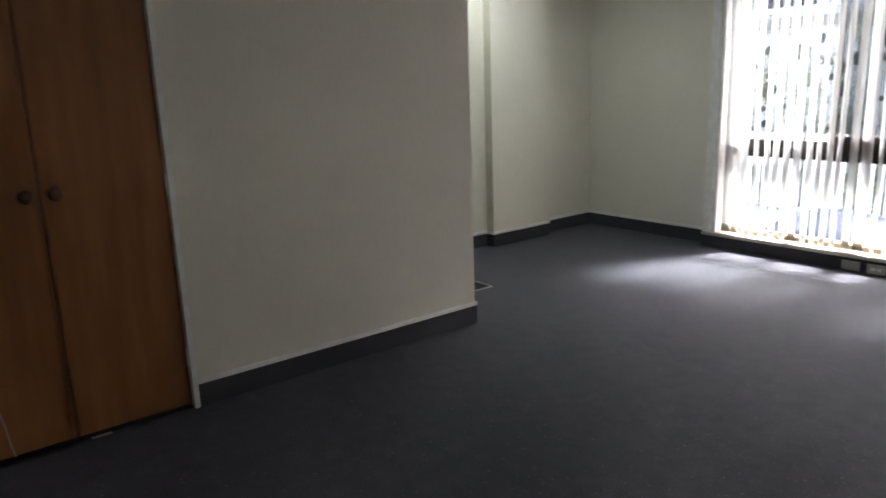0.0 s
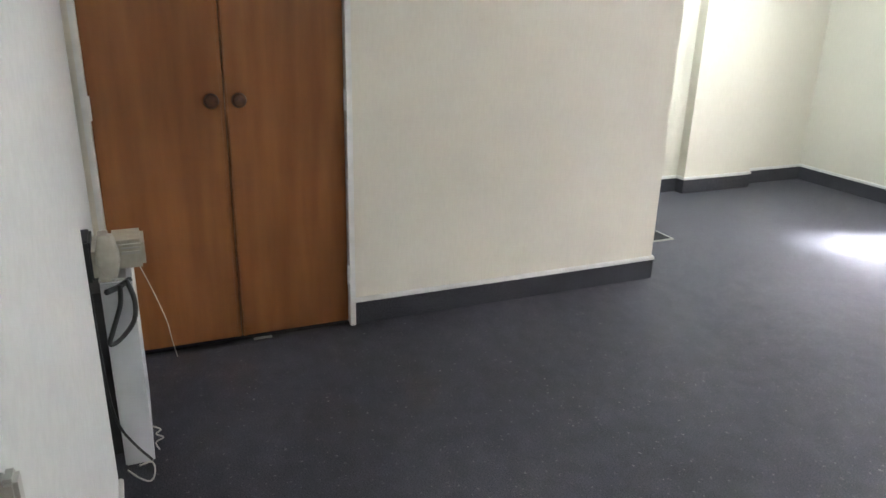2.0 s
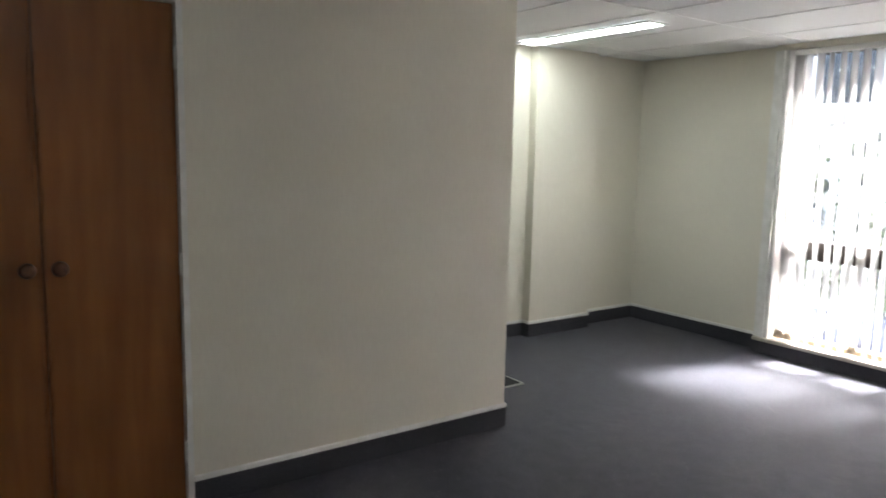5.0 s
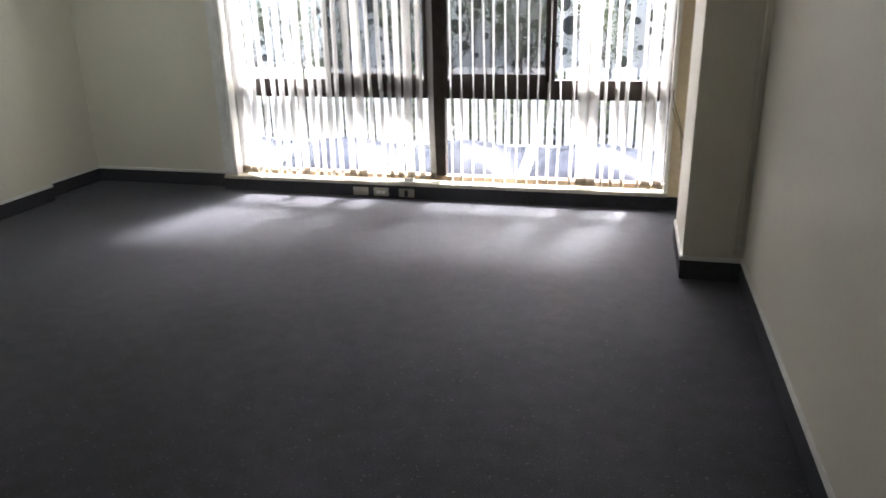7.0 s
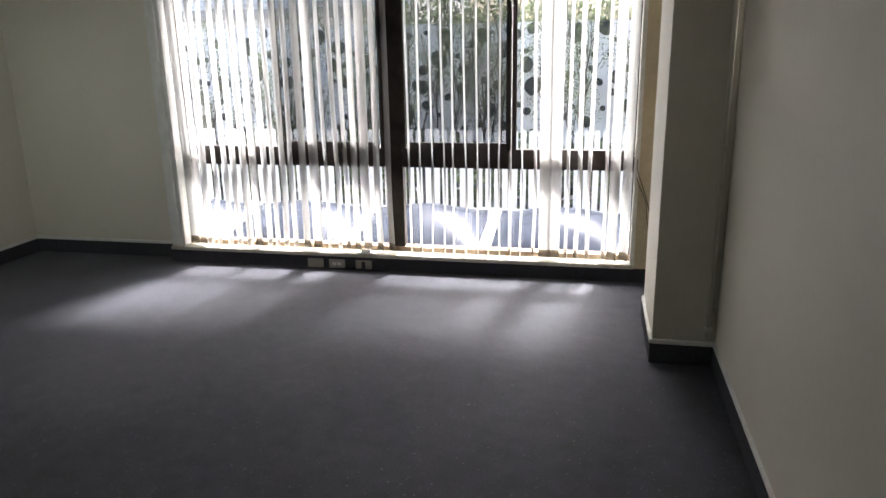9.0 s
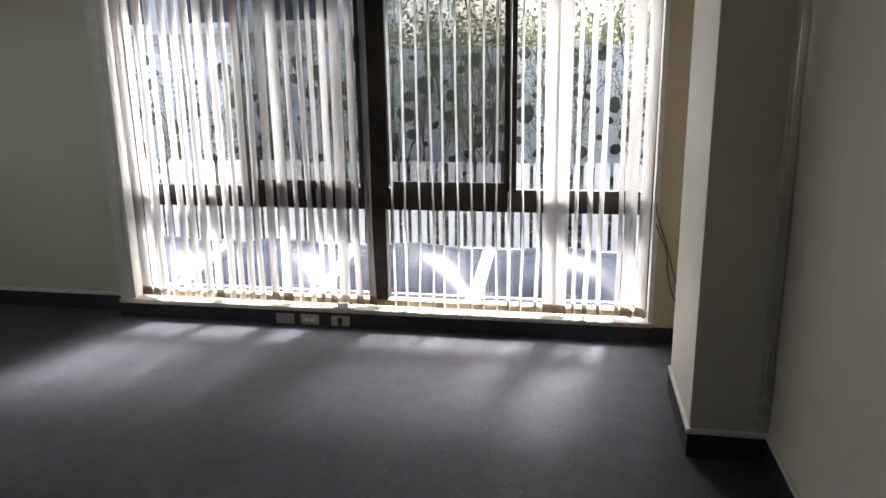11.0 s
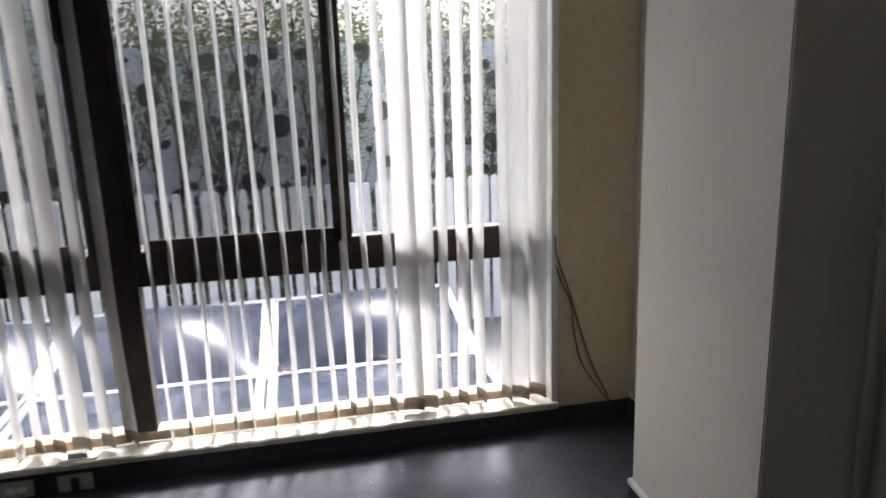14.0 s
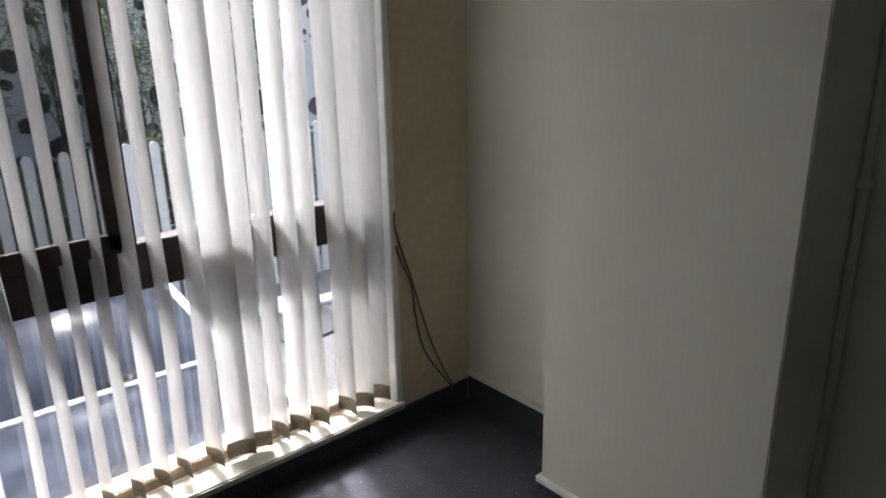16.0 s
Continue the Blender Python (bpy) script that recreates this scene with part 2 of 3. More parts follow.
def box(name, x0, x1, y0, y1, z0, z1, mat, parent=None, bevel=0.0, at=None):
    bm = bmesh.new()
    box_into(bm, x0, x1, y0, y1, z0, z1, 0, bevel)
    return finish(bm, name, mat, parent, at=at)


def boxes(name, rows, mats, parent=None, bevel=0.0):
    """Rows of x0, x1, y0, y1, z0, z1 and, if there are several materials, its index."""
    bm = bmesh.new()
    for r in rows:
        box_into(bm, *r[:6], r[6] if len(r) > 6 else 0, bevel)
    return finish(bm, name, mats, parent)


def structure(ob, label, category):
    return tagged(ob, label, category, kind="structure")


def cable(name, pts, radius, mat, parent=None):
    """A round cable through points, smoothed, as a mesh tube."""
    P = [Vector(p) for p in pts]
    fine = []
    for i in range(len(P) - 1):
        a, b, c, d = P[max(i - 1, 0)], P[i], P[i + 1], P[min(i + 2, len(P) - 1)]
        for k in range(6):
            u = k / 6
            fine.append(0.5 * ((2 * b) + (c - a) * u + (2 * a - 5 * b + 4 * c - d) * u * u + (3 * b - a - 3 * c + d) * u ** 3))
    fine.append(P[-1])
    bm = bmesh.new()
    rings = []
    for i, p in enumerate(fine):
        t = (fine[min(i + 1, len(fine) - 1)] - fine[max(i - 1, 0)]).normalized()
        s = t.cross(Vector((0.3, 0.2, 1)) if abs(t.z) < 0.9 else Vector((1, 0, 0))).normalized()
        n = t.cross(s)
        rings.append([bm.verts.new(p + radius * (math.cos(a) * s + math.sin(a) * n)) for a in (0, 1.257, 2.513, 3.77, 5.027)])
    for r0, r1 in zip(rings, rings[1:]):
        for k in range(5):
            bm.faces.new((r0[k], r0[(k + 1) % 5], r1[(k + 1) % 5], r1[k]))
    bm.faces.new(rings[0][::-1]), bm.faces.new(rings[-1])
    return finish(bm, name, mat, parent, smooth=True)


# ---- the room's shell ----
structure(box("floor", X_L - 0.2, 0.2, -7.2, 0.10, -0.12, 0.0, M_CARPET), "worn charcoal grey cut-pile carpet with pale specks", "floor")
structure(box("wall_left", X_L - 0.2, X_L, -7.2, 0.28, 0.0, H + 0.1, M_WALL), "cream papered wall beyond the partition", "wall")
structure(box("wall_right", X_R, 0.2, -7.2, 0.28, 0.0, H + 0.1, M_WALL), "cream papered side wall", "wall")
structure(boxes("wall_phone", [(X_L, -2.66, -5.49, Y_B, 0.0, H + 0.1), (-2.66, -1.125, -5.49, Y_F, 0.0, H + 0.1)], M_WHITE), "white painted wall carrying the telephone", "wall")
structure(box("wall_entrance", -1.125, X_R, -7.2, -7.08, 0.0, H + 0.1, M_WALL), "plain cream wall closing the entrance", "wall")
structure(box("wall_entrance_side", -1.245, -1.125, -7.08, -5.49, 0.0, H + 0.1, M_WALL), "plain wall beside the entrance", "wall")
structure(box("wall_back_left", X_L, -1.245, -7.2, -7.08, 0.0, H + 0.1, M_WALL), "plain wall closing the place", "wall")
structure(box("door_lining", -1.125, -1.107, -6.5, Y_F - 0.002, 0.0, 2.1, M_BROWN), "olive brown painted lining of the entrance", "door lining")
# window wall: beside, above and below the opening
structure(box("wall_window_left", X_L, -3.833, Y_WL, 0.28, 0.0, H + 0.1, M_WALL), "cream papered wall beside the window", "wall")
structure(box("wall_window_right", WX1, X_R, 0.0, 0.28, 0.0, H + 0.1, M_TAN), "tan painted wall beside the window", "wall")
structure(box("wall_window_head", -3.833, WX1, 0.02, 0.28, HEAD, H + 0.1, M_WALL), "cream wall above the window", "wall")
structure(box("wall_window_foot", -3.833, WX1, 0.012, 0.28, -0.6, SILL - 0.03, M_WALL), "low wall under the window", "wall")
# partition with the cupboard opening
D0, D1, DTOP = -5.327, -4.362, 2.035
structure(boxes("wall_partition", [(X_P - 0.12, X_P, D1 + 0.025, PART_END, 0, H + 0.05), (X_P - 0.12, X_P, Y_B, D1 + 0.025, DTOP + 0.025, H + 0.05), (X_P - 0.12, X_P, Y_B, D0 - 0.022, 0, DTOP + 0.025)], M_WALL),
          "cream papered partition wall with a cupboard in it", "wall")
structure(boxes("cupboard_lining", [(X_P - 0.6, X_P - 0.58, Y_B, D1 + 0.1, 0, 2.2), (X_P - 0.58, X_P - 0.12, D1 + 0.08, D1 + 0.1, 0, 2.2)], M_DARKGAP), "dark inside of the cupboard", "wall")
structure(box("column_left", X_L, -5.049, -1.242, -0.568, 0.0, H, M_WALL), "cream papered column on the side wall", "column")
structure(box("column_right", -0.308, X_R, -1.318, -0.655, 0.0, H, M_WALL, bevel=0.004), "cream painted square column on the side wall", "column")


def ceiling():
    bm = bmesh.new()
    box_into(bm, X_L, X_R, -7.1, 0.1, H + 0.012, H + 0.1, 0)
    y = -6.45
    ys = [y + 0.6 * i for i in range(13)]
    xs = [X_L + 0.35 + 1.2 * i for i in range(6)]
    gaps_y, gaps_x = [-7.1] + [v for v in ys if v < 0.08] + [0.1], [X_L] + [v for v in xs if v < -0.1] + [X_R]
    for a, b in zip(gaps_y, gaps_y[1:]):
        for c, d in zip(gaps_x, gaps_x[1:]):
            box_into(bm, c + 0.006, d - 0.006, a + 0.006, b - 0.006, H + random.uniform(-0.001, 0.001), H + 0.02, 0)
    for a in gaps_y[1:-1]:
        box_into(bm, X_L, X_R, a - 0.011, a + 0.011, H - 0.004, H + 0.008, 1)
    for c in gaps_x[1:-1]:
        box_into(bm, c - 0.011, c + 0.011, -7.1, 0.1, H - 0.0035, H + 0.0085, 1)
    return finish(bm, "ceiling", [M_CEIL, M_TBAR])


structure(ceiling(), "white suspended ceiling of fibre tiles in a grid", "ceiling")

# carpet upstand with its white bead
SK, BEAD = 0.108, 0.131


def upstand(name, x0, x1, y0, y1, bead=True, top=SK):
    """A carpet upstand along a wall; the bead on top stands a little prouder."""
    s = structure(box(name, x0, x1, y0, y1, 0.0, top, M_SKIRT, bevel=0.003), "charcoal carpet turned up the wall as a skirting", "skirting")
    if bead:
        b = box("bead", x0 - 0.003, x1 + 0.003, y0 - 0.003, y1 + 0.003, top, BEAD, M_TRIM, s, bevel=0.004)
        b["label"] = "white painted bead, chipped"
    return s


T = 0.010
upstand("baseboard_left", X_L, X_L + T, -7.0, -1.242)
upstand("baseboard_left_corner", X_L, X_L + T, -0.568, Y_WL)
upstand("baseboard_column_left", X_L, -5.049 + T, -1.242 - T, -0.568 + T)
upstand("baseboard_window_left", X_L + T, -3.833, Y_WL - T, Y_WL)
upstand("baseboard_window", -3.845, X_R - T, -0.004, 0.012, False, 0.098)
upstand("baseboard_right_corner", X_R - T, X_R, -0.655 + T, 0.0, True)
upstand("baseboard_column_right", -0.308 - T, X_R, -1.318 - T, -0.655 + T)
upstand("baseboard_right", X_R - T, X_R, -7.0, -1.318 - T)
upstand("baseboard_partition", X_P, X_P + T, D1 + 0.028, PART_END)
upstand("baseboard_partition_end", X_P - 0.12, X_P + T, PART_END, PART_END + T)
upstand("baseboard_phone", -3.656, -2.662, Y_B, Y_B + T)
upstand("baseboard_phone_near", -2.66, -1.13, Y_F, Y_F + T)


# ---- cupboard with two doors ----
def cupboard():
    root = tagged(new("cupboard"), "orange-brown stained plywood double cupboard doors with round wooden knobs", "cupboard")
    root.location = (X_P, (D0 + D1) / 2, 0)
    inv = Matrix.Translation(-root.location)

    def part(ob, parent=root):
        ob.parent = parent
        ob.matrix_parent_inverse = inv if parent == root else inv
        return ob

    fr = boxes("frame", [(X_P - 0.10, X_P + 0.020, D0 - 0.022, D0, 0, DTOP + 0.025), (X_P - 0.10, X_P + 0.020, D1, D1 + 0.025, 0, DTOP + 0.025), (X_P - 0.10, X_P + 0.020, D0, D1, DTOP, DTOP + 0.025)], M_TRIM, bevel=0.002)
    fr["label"] = "white painted timber frame"
    part(fr)
    mid = -4.845
    for a, b in ((D0 + 0.003, mid - 0.0015), (mid + 0.0015, D1 - 0.003)):
        leaf = box("door", X_P - 0.035, X_P - 0.008, a, b, 0.020, DTOP - 0.004, M_DOOR, bevel=0.002)
        part(leaf)
        right = b > mid
        ky = mid + 0.052 if right else mid - 0.052
        bm = bmesh.new()
        prof = [(0.0, 0.014), (0.014, 0.013), (0.021, 0.022), (0.032, 0.029), (0.043, 0.026), (0.050, 0.014), (0.052, 0.0)]
        rings = []
        for d, r in prof[:-1]:
            rings.append([bm.verts.new((X_P - 0.008 + d, ky + r * math.cos(k * math.pi / 8), 1.045 + r * math.sin(k * math.pi / 8))) for k in range(16)])
        for r0, r1 in zip(rings, rings[1:]):
            for k in range(16):
                bm.faces.new((r0[k], r0[(k + 1) % 16], r1[(k + 1) % 16], r1[k]))
        bm.faces.new(rings[-1])
        kn = finish(bm, "knob", M_KNOB, smooth=True)
        kn["label"] = "dark round wooden knob"
        part(kn)
        hy = D1 - 0.002 if right else D0 + 0.002
        for z in (0.25, 1.03, 1.83):
            hb = bmesh.new()
            bmesh.ops.create_cone(hb, cap_ends=True, segments=10, radius1=0.007, radius2=0.007, depth=0.09, matrix=Matrix.Translation((X_P + 0.004, hy, z)))
            part(finish(hb, "hinge", M_TRIM))
    for o in (-0.013, 0.013):
        part(boxes("meeting_bead", [(X_P - 0.008, X_P - 0.002, mid + o - 0.004, mid + o + 0.004, 0.02, DTOP - 0.004)], M_DOOR, bevel=0.0015))
    part(boxes("threshold", [(X_P - 0.06, X_P - 0.012, D0, D1, 0.0, 0.008)], M_BLACK))
    return root


cupboard()
chip = box("threshold_strip", X_P - 0.004, X_P + 0.016, -4.80, -4.72, 0.001, 0.006, M_HANDLE, bevel=0.001)
tagged(chip, "short worn metal strip lying at the cupboard threshold", "metal strip")


def torn_edge():
    """Frayed dark underlay showing where the carpet stops short of the cupboard."""
    q = random.Random(31)
    bm = bmesh.new()
    n = 44
    inner, outer = [], []
    for k in range(n + 1):
        y = D0 + 0.04 + (D1 - D0 - 0.14) * k / n
        w = 0.012 + 0.020 * math.sin(math.pi * k / n) * q.uniform(0.5, 1.3) + q.uniform(-0.004, 0.006)
        inner.append(bm.verts.new((X_P - 0.005, y, 0.0035)))
        outer.append(bm.verts.new((X_P + w, y + q.uniform(-0.004, 0.004), 0.0030)))
    for k in range(n):
        bm.faces.new((inner[k], outer[k], outer[k + 1], inner[k + 1]))
    bmesh.ops.solidify(bm, geom=bm.faces[:], thickness=0.003)
    bmesh.ops.recalc_face_normals(bm, faces=bm.faces[:])
    return tagged(finish(bm, "torn_underlay", M_BLACK), "frayed dark underlay along the cupboard threshold", "underlay")


torn_edge()


# ---- telephone, panel and cables on the phone wall ----
def telephone():
    root = tagged(new("wall_telephone"), "beige wall telephone with handset and black coiled cord", "telephone")
    root.location = (-2.78, Y_B, 0.765)
    bm = bmesh.new()
    box_into(bm, -0.10, 0.02, 0.0, 0.045, -0.07, 0.05, 0, 0.006)
    w = finish(bm, "mounting_plate", M_RAIL, root)
    bm = bmesh.new()
    box_into(bm, -0.115, 0.055, 0.045, 0.10, -0.062, 0.040, 0, 0.014)
    box_into(bm, -0.125, 0.0, 0.085, 0.178, -0.048, 0.034, 0, 0.010)
    finish(bm, "body", M_PHONE, root)
    boxes("display", [(-0.001, 0.002, 0.118, 0.165, -0.004, 0.004), (-0.001, 0.002, 0.118, 0.165, 0.012, 0.016)], M_HANDLE, root)
    # the handset, seen end on: a rounded loaf, thicker at the earpiece
    bm = bmesh.new()
    rings = []
    for k in range(9):
        u = k / 8 * 2 - 1
        swell = max(0.25, 1 - abs(u) ** 5) ** 0.4
        bulge = 1.0 + 0.18 * math.cos(u * math.pi * 1.6) * (1 if abs(u) > 0.4 else -0.3)
        rings.append([bm.verts.new((0.040 + 0.024 * swell * bulge * math.copysign(abs(math.cos(a)) ** 0.6, math.cos(a)), 0.084 + 0.031 * swell * bulge * math.copysign(abs(math.sin(a)) ** 0.6, math.sin(a)), 0.010 + 0.060 * u)) for a in [2 * math.pi * i / 16 for i in range(16)]])
    for r0, r1 in zip(rings, rings[1:]):
        for k in range(16):
            bm.faces.new((r0[k], r0[(k + 1) % 16], r1[(k + 1) % 16], r1[k]))
    bm.faces.new(rings[0][::-1]), bm.faces.new(rings[-1])
    finish(bm, "handset", M_PHONE, root, smooth=True)
    base = [(0.045, 0.105, -0.075), (0.046, 0.100, -0.13), (0.048, 0.075, -0.20), (0.045, 0.06, -0.245), (0.03, 0.085, -0.245), (0.02, 0.125, -0.20), (0.01, 0.135, -0.14), (0.0, 0.12, -0.078)]
    cable("coiled_cord", base, 0.0075, M_BLACK, root)
    cable("clip", [(0.06, 0.07, -0.085), (0.02, 0.10, -0.09), (-0.02, 0.13, -0.085)], 0.009, M_BLACK, root)
    return root


telephone()


def wall_panel():
    root = tagged(new("wall_panel"), "slim pale grey enamelled panel heater under the telephone", "heater")
    root.location = (-2.84, Y_B, 0.085)
    box("casing", -0.40, 0.06, 0.052, 0.135, 0.0, 0.595, M_GREY, root, bevel=0.004)
    # black slab stands in for the shadow in the gap behind the casing
    box("back_gap_shade", -0.38, 0.03, 0.0, 0.052, 0.03, 0.56, M_BLACK, root)
    box("top_grille", -0.38, 0.045, 0.05, 0.12, 0.595, 0.603, M_HANDLE, root)
    return root


wall_panel()
tagged(cable("wall_cable", [(-2.742, Y_B + 0.030, 0.690), (-2.745, Y_B + 0.034, 0.420), (-2.755, Y_B + 0.048, 0.260), (-2.768, Y_B + 0.085, 0.165), (-2.772, Y_B + 0.128, 0.095)], 0.004, M_BLACK), "thin black cable running down the wall and across the heater", "cable")
tagged(cable("loose_wire", [(-2.860, Y_B + 0.16, 0.690), (-2.880, Y_B + 0.19, 0.590), (-2.900, Y_B + 0.215, 0.490), (-2.920, Y_B + 0.225, 0.410), (-2.930, Y_B + 0.235, 0.350)], 0.0013, M_STRING), "thin pale wire hanging loose from the telephone", "wire")
FLEX = "thin white flex curled loosely below the heater"
tagged(cable("floor_flex", [(-2.775, Y_B + 0.055, 0.075), (-2.765, Y_B + 0.085, 0.045), (-2.760, Y_B + 0.115, 0.030), (-2.765, Y_B + 0.130, 0.055), (-2.770, Y_B + 0.125, 0.090), (-2.772, Y_B + 0.090, 0.085)], 0.0028, M_STRING), FLEX, "cable", group="flex below the heater")
tagged(cable("floor_flex", [(-2.84, Y_B + 0.138, 0.17), (-2.83, Y_B + 0.160, 0.160), (-2.84, Y_B + 0.145, 0.140), (-2.83, Y_B + 0.165, 0.130), (-2.84, Y_B + 0.142, 0.110), (-2.82, Y_B + 0.150, 0.095)], 0.0025, M_STRING), FLEX, "cable", group="flex below the heater")
tagged(boxes("cable_trunking", [(-2.680, -2.650, Y_B, Y_B + 0.018, 0.0, 0.62), (-2.645, -2.625, Y_B, Y_B + 0.014, 0.0, 0.3)], M_TRIM, bevel=0.002), "white plastic cable trunking fixed to the wall", "trunking")


def pull_handle():
    root = tagged(new("pull_handle"), "grey moulded pull handle fixed on the white wall", "handle")
    root.location = (-1.33, Y_F, 1.02)
    boxes("grip", [(-0.012, 0.012, 0.016, 0.030, -0.10, 0.06)], M_HANDLE, root, bevel=0.004)
    for z in (-0.10, 0.032):
        box("foot", -0.012, 0.012, 0.0, 0.018, z, z + 0.028, M_HANDLE, root, bevel=0.003)


pull_handle()


# ---- ceiling light ----
def ceiling_light(x, y, tube):
    root = tagged(new("ceiling_light"), "lit recessed fluorescent light with a white diffuser", "light", group="ceiling lights")
    root.location = (x, y, H)
    box("diffuser", -0.60, 0.60, -0.08, 0.08, -0.012, -0.005, tube, root)
    boxes("frame", [(-0.62, 0.62, -0.10, -0.08, -0.016, -0.004), (-0.62, 0.62, 0.08, 0.10, -0.016, -0.004), (-0.62, -0.60, -0.08, 0.08, -0.016, -0.004), (0.60, 0.62, -0.08, 0.08, -0.016, -0.004)], M_TBAR, root)


ceiling_light(-4.39, -1.41, M_TUBE)
ceiling_light(-1.70, -4.75, tube_material(0.3))


# ---- floor hatch ----
def hatch():
    root = tagged(new("floor_hatch"), "dark square access hatch with a pale metal edge in the carpet", "floor hatch")
    root.location = (-4.375, -2.29, 0)
    box("lid", -0.215, 0.215, -0.205, 0.205, 0.0, 0.005, M_DARKGAP, root)
    boxes("edge", [(-0.23, 0.224, 0.205, 0.213, 0, 0.007), (-0.23, 0.23, -0.22, -0.205, 0, 0.008), (0.215, 0.224, -0.205, 0.205, 0, 0.008), (-0.23, -0.215, -0.205, 0.205, 0, 0.008)], M_HANDLE, root)


hatch()


# ---- wall outlets ----
def outlet(kind):
    root = tagged(new("wall_outlet"), "aged white plastic socket plate on the carpet skirting under the window", "socket", group="sockets under the window")
    box("plate", -0.062, 0.062, -0.010, 0.0, -0.034, 0.034, M_PLASTIC, root, bevel=0.003)
    if kind == 0:
        box("button", -0.006, 0.006, -0.014, -0.010, -0.004, 0.008, M_HANDLE, root, bevel=0.001)
    elif kind == 1:
        boxes("blank_insert", [(-0.036, -0.004, -0.013, -0.010, -0.012, 0.012), (0.004, 0.036, -0.013, -0.010, -0.012, 0.012)], M_TRIM, root, bevel=0.001)
    else:
        box("plug", -0.012, 0.014, -0.030, -0.010, -0.024, 0.026, M_BLACK, root, bevel=0.004)
        for x in (-0.040, 0.040):
            box("switch", x - 0.006, x + 0.006, -0.014, -0.010, -0.012, 0.004, M_HANDLE, root, bevel=0.001)
    return root


for k, x in enumerate((-2.647, -2.478, -2.27)):
    outlet(k).location = (x, -0.004, 0.040)


# ---- window ----
FY0, FY1 = 0.10, 0.17
ZB, ZT0, ZT1 = 0.165, 0.754, 0.89
MX0, MX1 = -2.10, -1.975


def window():
    root = structure(new("window_1"), "wide bronze aluminium window with a transom and a central mullion", "window")
    boxes("frame", [(WX0, WX0 + 0.035, FY0, FY1, ZB, HEAD), (WX1 - 0.035, WX1, FY0, FY1, ZB, HEAD), (WX0 + 0.035, WX1 - 0.035, FY0, FY1, HEAD - 0.04, HEAD)], M_FRAME, root, bevel=0.003)
    box("mullion", MX0, MX1, FY0 - 0.01, FY1, ZB, HEAD - 0.04, M_FRAME, root, bevel=0.003)
    boxes("transom", [(WX0 + 0.035, MX0, FY0, FY1, ZT0, ZT1), (MX1, WX1 - 0.035, FY0, FY1, ZT0, ZT1)], M_FRAME, root, bevel=0.003)
    s = boxes("sub_sill", [(WX0, WX1, FY0 - 0.015, FY1, SILL, ZB)], M_SUBSILL, root, bevel=0.004)
    s["label"] = "tan weathered bottom rail"
    # screened opening sashes beside the mullion
    for a, b in ((-2.91, MX0), (MX1, -1.16)):
        e = 0.042
        sa = boxes("sash", [(a, a + e if a < -2.5 else a + 0.03, FY0 - 0.022, FY0 - 0.002, ZT1, HEAD - 0.04), (b - (0.03 if a < -2.5 else e * 1.7), b, FY0 - 0.022, FY0 - 0.002, ZT1, HEAD - 0.04), (a + e, b - e, FY0 - 0.022, FY0 - 0.002, ZT1 - 0.01, ZT1 + 0.045)], M_FRAME, root, bevel=0.002)
        sc = box("insect_screen", a + 0.02, b - 0.03, FY0 - 0.009, FY0 - 0.008, ZT1 + 0.03, HEAD - 0.05, M_SCREEN, root)
        sc["label"] = "grey insect mesh"
    for a in (-2.12, -1.22):
        box("catch", a - 0.01, a + 0.012, FY0 - 0.045, FY0 - 0.022, 1.65, 1.79, M_BLACK, root, bevel=0.003)
    for a, b in ((WX0 + 0.02, MX0 + 0.01), (MX1 - 0.01, WX1 - 0.02)):
        for c, d in ((ZB - 0.01, ZT0 + 0.01), (ZT1 - 0.01, HEAD - 0.03)):
            g = box("pane", a, b, 0.140, 0.144, c, d, M_GLASS, root)
            g.visible_shadow = False


window()
structure(boxes("sill", [(-3.833, WX1, -0.022, FY0 - 0.015, SILL - 0.028, SILL)], M_SILL, bevel=0.005), "cream painted window sill, grubby along the edge", "sill")
structure(boxes("window_casing", [(-3.833, WX0, 0.002, 0.28, SILL, HEAD), (-3.79, -3.75, -0.010, 0.002, SILL, HEAD)], M_TRIM, bevel=0.003), "white painted casing of the window", "casing")
structure(boxes("window_reveal", [(WX1 - 0.028, WX1, -0.006, FY0, SILL, HEAD)], M_TRIM, bevel=0.003), "white painted edge of the window opening", "casing")


# ---- vertical blinds ----
def slat_mesh(h, kink):
    """One gently curved fabric slat, hanging from its top, with a weighted hem; kink bends its lower part."""
    bm = bmesh.new()
    W, n, zs = 0.089, 4, [0, -h * 0.35, -h * 0.6, -h * 0.74, -h * 0.84, -h * 0.93, -h + 0.055, -h + 0.053, -h]
    grid = []
    for i, z in enumerate(zs):
        k = kink * max(0.0, math.sin(min(1.0, max(0.0, (-z / h - 0.55) / 0.4)) * math.pi))
        row = []
        for j in range(n + 1):
            u = j / n - 0.5
            row.append(bm.verts.new((0.012 * (0.25 - u * u) * 4 + k, u * W, z)))
        grid.append(row)
    for i in range(len(zs) - 1):
        for j in range(n):
            f = bm.faces.new((grid[i][j], grid[i][j + 1], grid[i + 1][j + 1], grid[i + 1][j]))
            f.material_index = 1 if i >= 6 else 0
            f.smooth = True
    me = bpy.data.meshes.new("slat")
    bmesh.ops.solidify(bm, geom=bm.faces[:], thickness=0.0008)
    bm.to_mesh(me)
    bm.free()
    me.materials.append(M_FABRIC), me.materials.append(M_HEM)
    return me


SLAT_MESHES = [slat_mesh(HEAD - 0.045 - SILL - 0.012, k) for k in (0.0, 0.006, -0.008, 0.012)]
